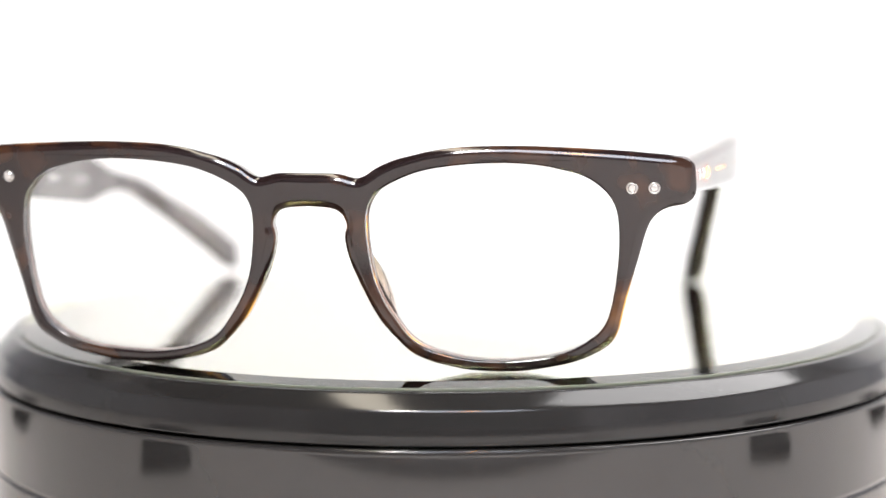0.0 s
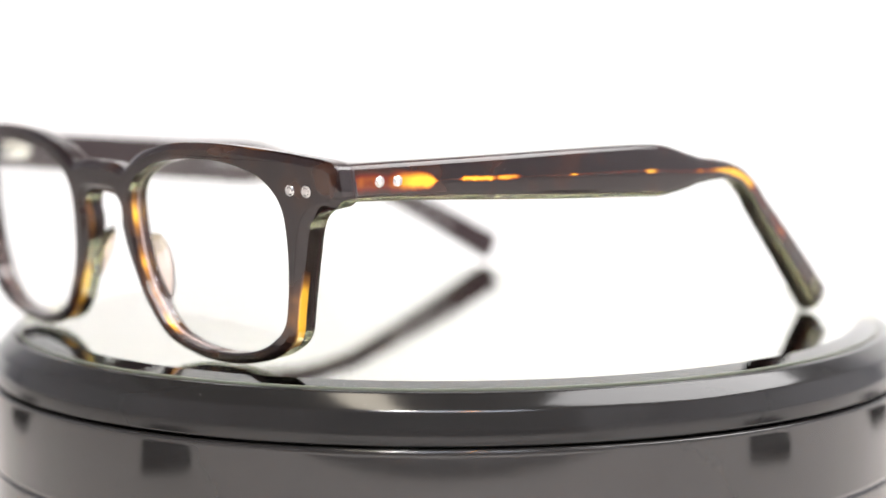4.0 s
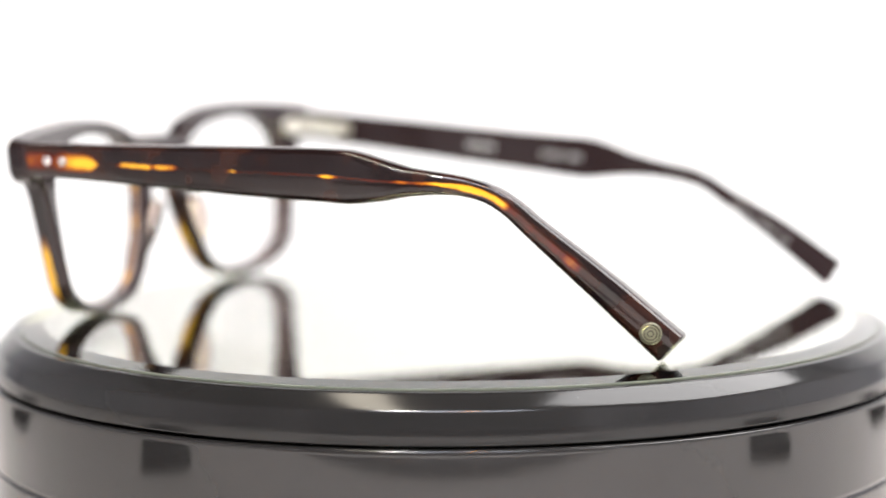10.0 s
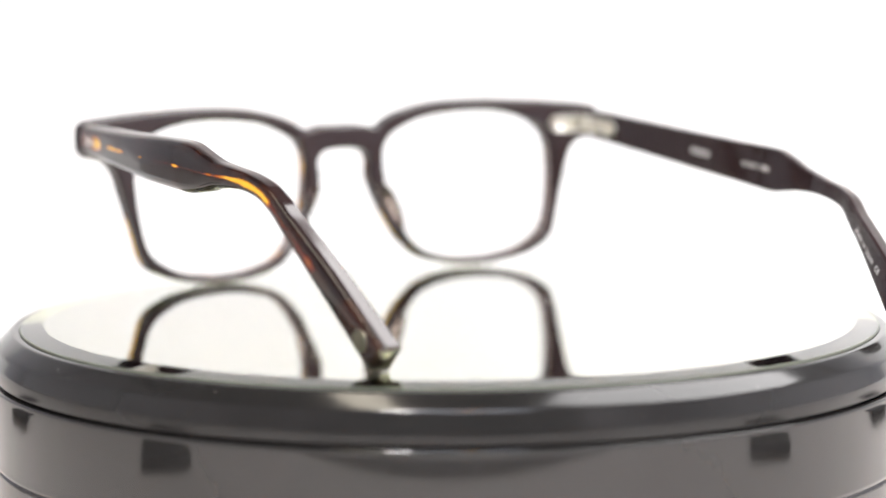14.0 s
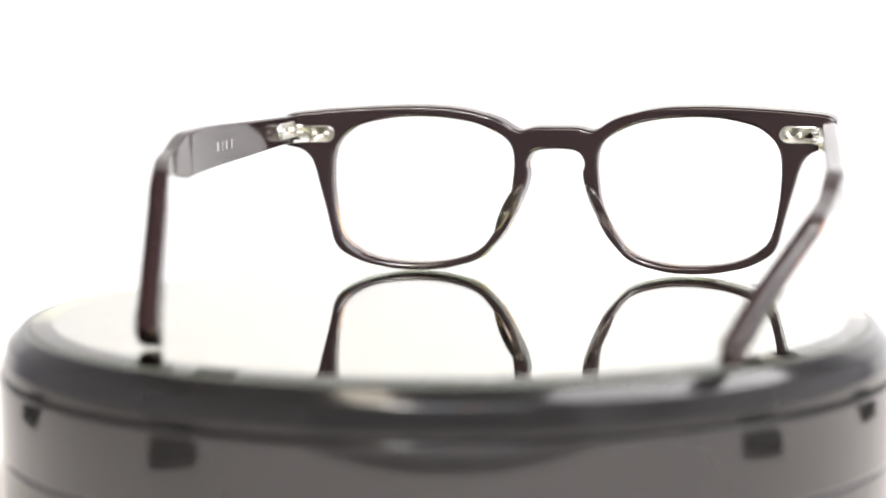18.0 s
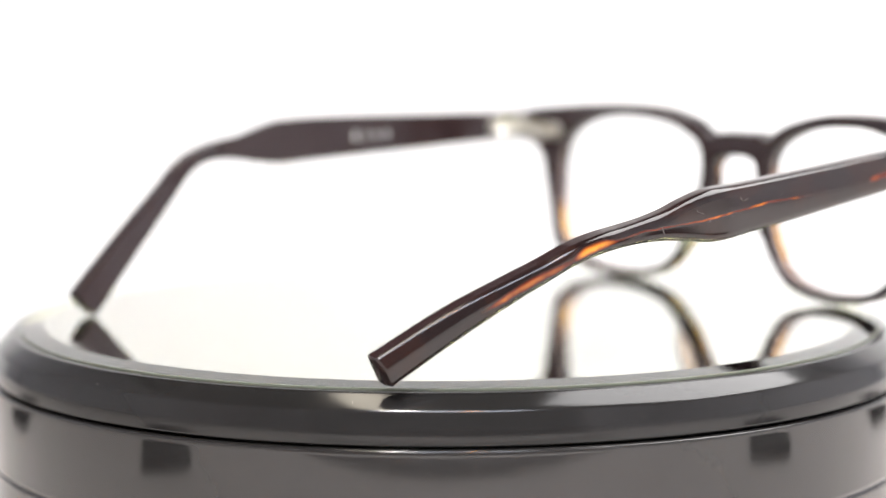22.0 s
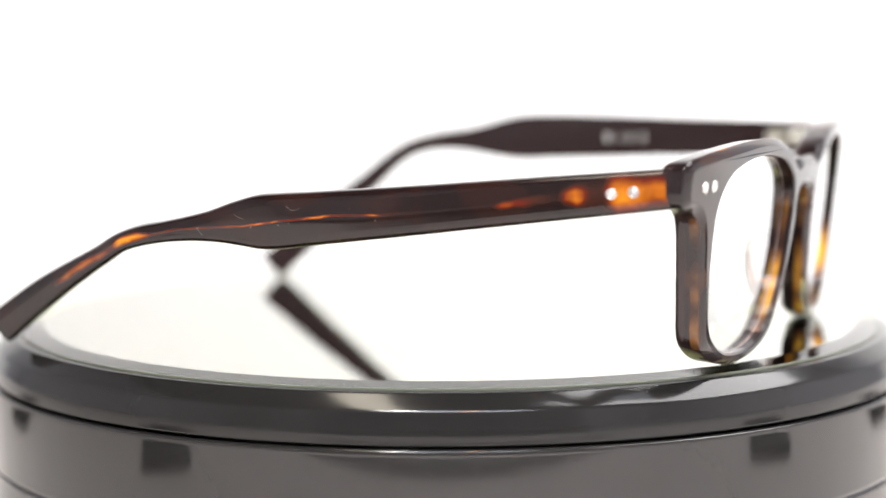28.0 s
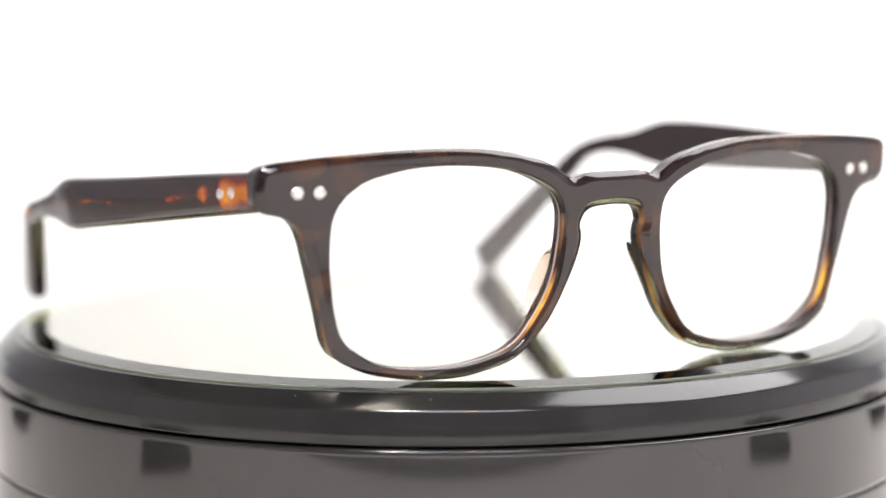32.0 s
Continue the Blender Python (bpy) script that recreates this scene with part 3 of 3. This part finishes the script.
def temple(root, stations, side, mat, label):
    """A side arm: stations of (y, z, height, x of the outer face), lofted with a rounded section."""
    steps, seg = 9, 7
    curve = smooth_loop([Vector(row) for row in stations], steps, closed=False)
    verts, along, across, depth, faces, turning = [], [], [], [], [], []
    # section: slightly pillowed outer face at 0, inner at -thick, polished round edges
    dist, rings = 0.0, len(curve)
    for i, c in enumerate(curve):
        a, b = curve[max(i - 1, 0)], curve[min(i + 1, rings - 1)]
        t = Vector((b[0] - a[0], b[1] - a[1])).normalized()
        up = Vector((-t.y, t.x))
        if i:
            dist += math.hypot(c[0] - curve[i - 1][0], c[1] - curve[i - 1][1])
        hh = c[2] / 2
        thick, fall = arm_thick(side, c[0]), 0.045 * hh
        # the upper edge of the wearer's right tip is cut back to a broad slope
        cut = float(np.interp(c[0], (82, 118, 145), (0, 0.75, 1.1))) if side < 0 else 0.0
        sec, lead = round_corners([(-fall - cut, hh), (-thick, hh), (-thick, -hh), (-fall, -hh), (0, hh * min(0.26, 0.5 * cut))], (2.0 - 1.4 * min(cut, 1), 0.6, 0.6, 2.0, 9 if cut < 0.25 else 0.4),
                                  (0.7, 0.28, 0.28, 0.7, 0.28), seg)
        roll = radians(arm_twist(side, c[0]))
        co, si = math.cos(roll), math.sin(roll)
        for (w, h), g in zip(sec, lead):
            wr, hr = (w + thick / 2) * co - h * si - thick / 2, (w + thick / 2) * si + h * co
            gx, gy = g.x * co - g.y * si, g.x * si + g.y * co
            turning.append(Vector((side * gx, up.x * gy, up.y * gy)))
            verts.append((side * (c[3] + wr), c[0] + up.x * hr, c[1] + up.y * hr))
            along.append(dist * MM)
            across.append(h * MM)
            depth.append(-w / thick)
    n = 5 * seg
    for i in range(rings - 1):
        for k in range(n):
            k2 = (k + 1) % n
            q = (i * n + k, i * n + k2, (i + 1) * n + k2, (i + 1) * n + k)
            faces.append(q if side < 0 else q[::-1])
    normals = []
    for i in range(rings):
        for k in range(n):
            run = Vector(verts[min(i + 1, rings - 1) * n + k]) - Vector(verts[max(i - 1, 0) * n + k])
            q = run.cross(turning[i * n + k]).normalized()
            mid = Vector((side * (curve[i][3] - arm_thick(side, curve[i][0]) / 2), curve[i][0], curve[i][1]))
            normals.append(q if q.dot(Vector(verts[i * n + k]) - mid) > 0 else -q)
    # slightly domed ends
    for ring, sign in ((0, -1), (rings - 1, 1)):
        c = curve[ring]
        a, b = curve[max(ring - 1, 0)], curve[min(ring + 1, rings - 1)]
        t = Vector((b[0] - a[0], b[1] - a[1])).normalized() * sign
        base = ring * n
        inner = len(verts)
        for k in range(n):
            v = Vector(verts[base + k])
            mid = Vector((side * (c[3] - arm_thick(side, c[0]) / 2), c[0], c[1]))
            q = mid + (v - mid) * 0.86 + Vector((0, t.x, t.y)) * 0.3
            verts.append(tuple(q))
            normals.append((Vector((0, t.x, t.y)) * 4 + normals[base + k]).normalized())
            along.append(along[base + k])
            across.append(across[base + k])
            depth.append(depth[base + k])
        for k in range(n):
            k2 = (k + 1) % n
            q = (base + k, base + k2, inner + k2, inner + k)
            faces.append(q if (sign > 0) == (side < 0) else q[::-1])
        cap = tuple(inner + k for k in range(n))
        faces.append(cap if (sign > 0) == (side < 0) else cap[::-1])
    ob = place_mesh("temple", verts, faces, normals, mat, root, [("along", along), ("across", across), ("depth", depth)], label)
    return ob, curve


def temple_point(curve, y):
    """Centre height, outer x and slope of the arm where it passes y."""
    for a, b in zip(curve, curve[1:]):
        if a[0] <= y <= b[0]:
            k = (y - a[0]) / (b[0] - a[0])
            c = a.lerp(b, k)
            return c[1], c[3], math.degrees(math.atan2(b[1] - a[1], b[0] - a[0])), math.degrees(math.atan2(b[3] - a[3], b[0] - a[0]))
    return curve[-1][1], curve[-1][3], 0, 0


def on_face(curve, side, y, dz, outside):
    """Pose on the arm's outer or inner face: its own -y points out of the face, x runs along the arm, z across it."""
    z, x, slope, toe = temple_point(curve, y)
    lift = 0.0 if outside else -arm_thick(side, y)
    m = Matrix.Translation((side * (x + lift), y, z))
    along = Vector((side * math.tan(radians(toe)), 1, math.tan(radians(slope)))).normalized()
    out = Vector((side if outside else -side, 0, 0))
    out = (out - along * out.dot(along)).normalized()
    x_axis = along if (side > 0) == outside else -along
    z_axis = x_axis.cross(-out)
    if z_axis.z < 0:
        z_axis = -z_axis
        x_axis = -x_axis
    r = Matrix((x_axis, -out, z_axis)).transposed().to_4x4()
    return m @ r @ pose(0, 0, 0, arm_twist(side, y) * (-1 if outside else 1)) @ Matrix.Translation((0, 0, dz))


LEFT = [(5.0, 34.6, 6.9, 69.5), (16, 34.5, 7.2, 70.5), (36.5, 34.1, 8.4, 72.5), (57.5, 33.75, 9.7, 74.2), (73, 33.4, 10.3, 74.3), (78.5, 33.1, 10.2, 74.0),
        (84.9, 32.65, 7.9, 73.5), (90.3, 32.45, 5.5, 72.9), (95.8, 32.25, 4.3, 72.0), (100.5, 31.65, 3.7, 70.8), (105.2, 30.1, 3.6, 69.6), (109.2, 27.4, 3.8, 68.7),
        (113, 23.9, 4.2, 67.8), (125, 13.45, 5.75, 65.1), (138, 1.6, 6.9, 62.1)]
RIGHT = [(5.0, 34.2, 7.2, 69.8), (29.2, 31.75, 8.1, 71.5), (50, 29.55, 8.9, 72.9), (70.5, 27.5, 9.8, 74.2), (76.6, 26.9, 10.2, 74.5), (80.6, 26.6, 10.0, 74.2),
         (85.6, 26.15, 8.1, 73.7), (90.7, 25.45, 5.9, 73.3), (95.7, 24.8, 4.6, 72.9), (100.8, 24.05, 3.9, 72.4), (106, 23.1, 3.8, 72), (110.8, 21.6, 3.7, 71.1),
         (115.9, 18.85, 3.9, 69.2), (121, 16.2, 4.4, 67.4), (131.4, 10.5, 5.8, 63.6), (144.5, 2.3, 6.8, 58.8)]


def eyeglasses():
    root = new("eyeglasses")
    root.location = (0, 0, TOP)
    tagged(root, "dark tortoise acetate eyeglasses standing open on the mirror", "eyeglasses")
    frame_front(root)
    for side, stations, mat, rivets, label in ((1, LEFT, TEMPLE_A, (10.8, 14.6), "tortoise side arm with amber beads along its core"),
                                              (-1, RIGHT, TEMPLE_B, (10.6, 14.5), "dark tortoise side arm with few amber marks")):
        ob, curve = temple(root, stations, side, mat, label)
        for y in rivets:
            add_piece("rivet", dome(1.0, 0.25), RIVET, ob, on_face(curve, side, y, 0.1, True) @ Matrix.Translation((0, 0.02, 0)), "round silver rivet")
            add_piece("groove", groove(0.62), SOOT, ob.children[-1], on_face(curve, side, y, 0.1, True) @ Matrix.Translation((0, 0.02, 0)))
        # a few specks of dust on the outer face
        rnd = random.Random(7 + side)
        flecks = [], [], []
        for _ in range(5):
            v, e, f = slab(rnd.uniform(0.12, 0.5), 0.05, rnd.uniform(0.06, 0.12), 0.01)
            m = on_face(curve, side, rnd.uniform(25, 92), rnd.uniform(-2.2, 2.2), True) @ pose(0, 0, 0, 0, rnd.uniform(-70, 70), 0)
            o = len(flecks[0])
            flecks[0].extend(tuple(m @ Vector(p)) for p in v)
            flecks[2].extend([i + o for i in q] for q in f)
        # fine curled fibres
        for y, dz, path in () if side > 0 else ((92.0, -1.3, ((0, 0), (0.5, 0.5), (0.7, 1.1), (0.9, 1.5))), (83.0, 0.9, ((0, 0), (0.8, 0.3), (1.4, 0.5), (1.7, 1.0))),
                                                (71.5, 1.7, ((0, 0.5), (0.9, 0.2), (1.8, 0.25), (1.9, 0.5), (2.5, 1.1)))):
            m = on_face(curve, side, y, dz, True)
            for p, q in zip(path, path[1:]):
                p, q = Vector((-p[0], 0, p[1])), Vector((-q[0], 0, q[1]))
                v, e, f = slab((q - p).length + 0.03, 0.05, 0.07, 0.01)
                turn = Matrix.Translation((p + q) / 2) @ pose(0, 0, 0, 0, math.degrees(math.atan2(p.z - q.z, q.x - p.x)), 0)
                o = len(flecks[0])
                flecks[0].extend(tuple(m @ turn @ Vector(k)) for k in v)
                flecks[2].extend([i + o for i in k] for k in f)
        tagged(add_piece("dust", flecks, DUST, ob, Matrix.Identity(4)), "tiny pale dust specks", kind="stuff")
        # rear half of the hinge
        m = on_face(curve, side, 13.0, 0.0, False)
        h = add_piece("hinge", round_plate(10.5, 4.0, 1.0), SILVER, ob, m @ Matrix.Translation((0, 0.4, 0)) @ Matrix.Diagonal((-1 if side > 0 else 1, -1, 1, 1)), "polished silver hinge plate")
        for dx in (-3.0, 1.0, 3.2):
            add_piece("screw", rod(0.75, 0.7), SILVER, h, m @ Matrix.Translation((dx, -0.6, 0)) @ pose(0, 0, 0, 90))
        m = on_face(curve, side, 7.2, 0.0, False)
        for z in (-0.8, 0.8):
            add_piece("barrel", rod(1.25, 0.8), SILVER, h, m @ Matrix.Translation((0, -1.2, z)))
        if side > 0:
            m = on_face(curve, side, 134.8, 0.1, True)
            add_piece("medallion", dome(2.15, 0.12, 32), PEWTER, ob, m @ Matrix.Translation((0, 0.02, 0)), "round dull pewter inlay")
            med = ob.children[-1]
            for rr in (0.55, 1.2, 1.75):
                ring = [(rr + 0.11 * math.cos(a), 0.13 + 0.04 * math.sin(a)) for a in [k * math.pi / 3 for k in range(6)]]
                v, e, f = lathe(ring, 28, True)
                add_piece("engraving", ([(x, -z, y) for x, y, z in v], e, f), OXIDE, med, m)
            # white printed mark
            for y, w in ((47.8, 0.75), (51.0, 0.7), (53.6, 0.4), (56.6, 1.1)):
                m = on_face(curve, side, y, -0.2, False)
                add_piece("mark_bar", slab(w, 0.06, 2.1, 0.02), WHITE_INK, ob, m, "white printed bar")
        else:
            for y0, count, w, h in ((49.6, 6, 0.9, 1.45), (68.7, 3, 0.8, 1.05), (72.3, 2, 0.8, 1.05), (75.6, 3, 0.9, 1.2)):
                for k in range(count):
                    m = on_face(curve, side, y0 + k * 1.2, 0.0, False)
                    add_piece("mark_bar", slab(w, 0.06, h, 0.02), WHITE_INK, ob, m, "white printed bar")
            text = bpy.data.curves.new("lettering", "FONT")
            text.body, text.size, text.align_x, text.align_y = "Made in Japan  CE", 1.75, "CENTER", "CENTER"
            text.offset, text.space_character = 0.03, 1.3
            tmp = new("lettering", text)
            flat = tmp.evaluated_get(bpy.context.evaluated_depsgraph_get()).to_mesh()
            m = on_face(curve, side, 126.2, -0.3, False)
            data = [(v.co.x, -0.06, v.co.y) for v in flat.vertices], [], [tuple(p.vertices) for p in flat.polygons]
            bpy.data.objects.remove(tmp)
            add_piece("lettering", data, WHITE_INK, ob, m, "small white printed lettering")
    return root


specs = eyeglasses()


def motions():
    times = [0.0, 0.1, 0.3] + [0.5 * k for k in range(2, 63)] + [31.5, 31.7, 31.9, END]
    times = sorted(set(times))
    off = np.interp(times, [k[0] for k in UNEVEN], [k[1] for k in UNEVEN])
    off = np.convolve(np.pad(off, 2, "edge"), np.ones(5) / 5, "valid")
    for thing, z in ((specs, TOP), (platter, TOP - 0.001)):
        walk(thing, [(t, pose(0, 0, z, 0, 0, START + SPIN * t + float(o))) for t, o in zip(times, off)])
    near, far = pose(0, -0.079, TOP + 0.02), pose(0, 0.050, TOP + 0.02)
    mid, mid2 = pose(0, -0.056, TOP + 0.02), pose(0, -0.024, TOP + 0.02)
    walk(focus, [(0, near), (12.0, near), (13.0, mid), (14.2, mid2), (15.5, far), (20.05, far), (20.45, near), (END, near)])


motions()
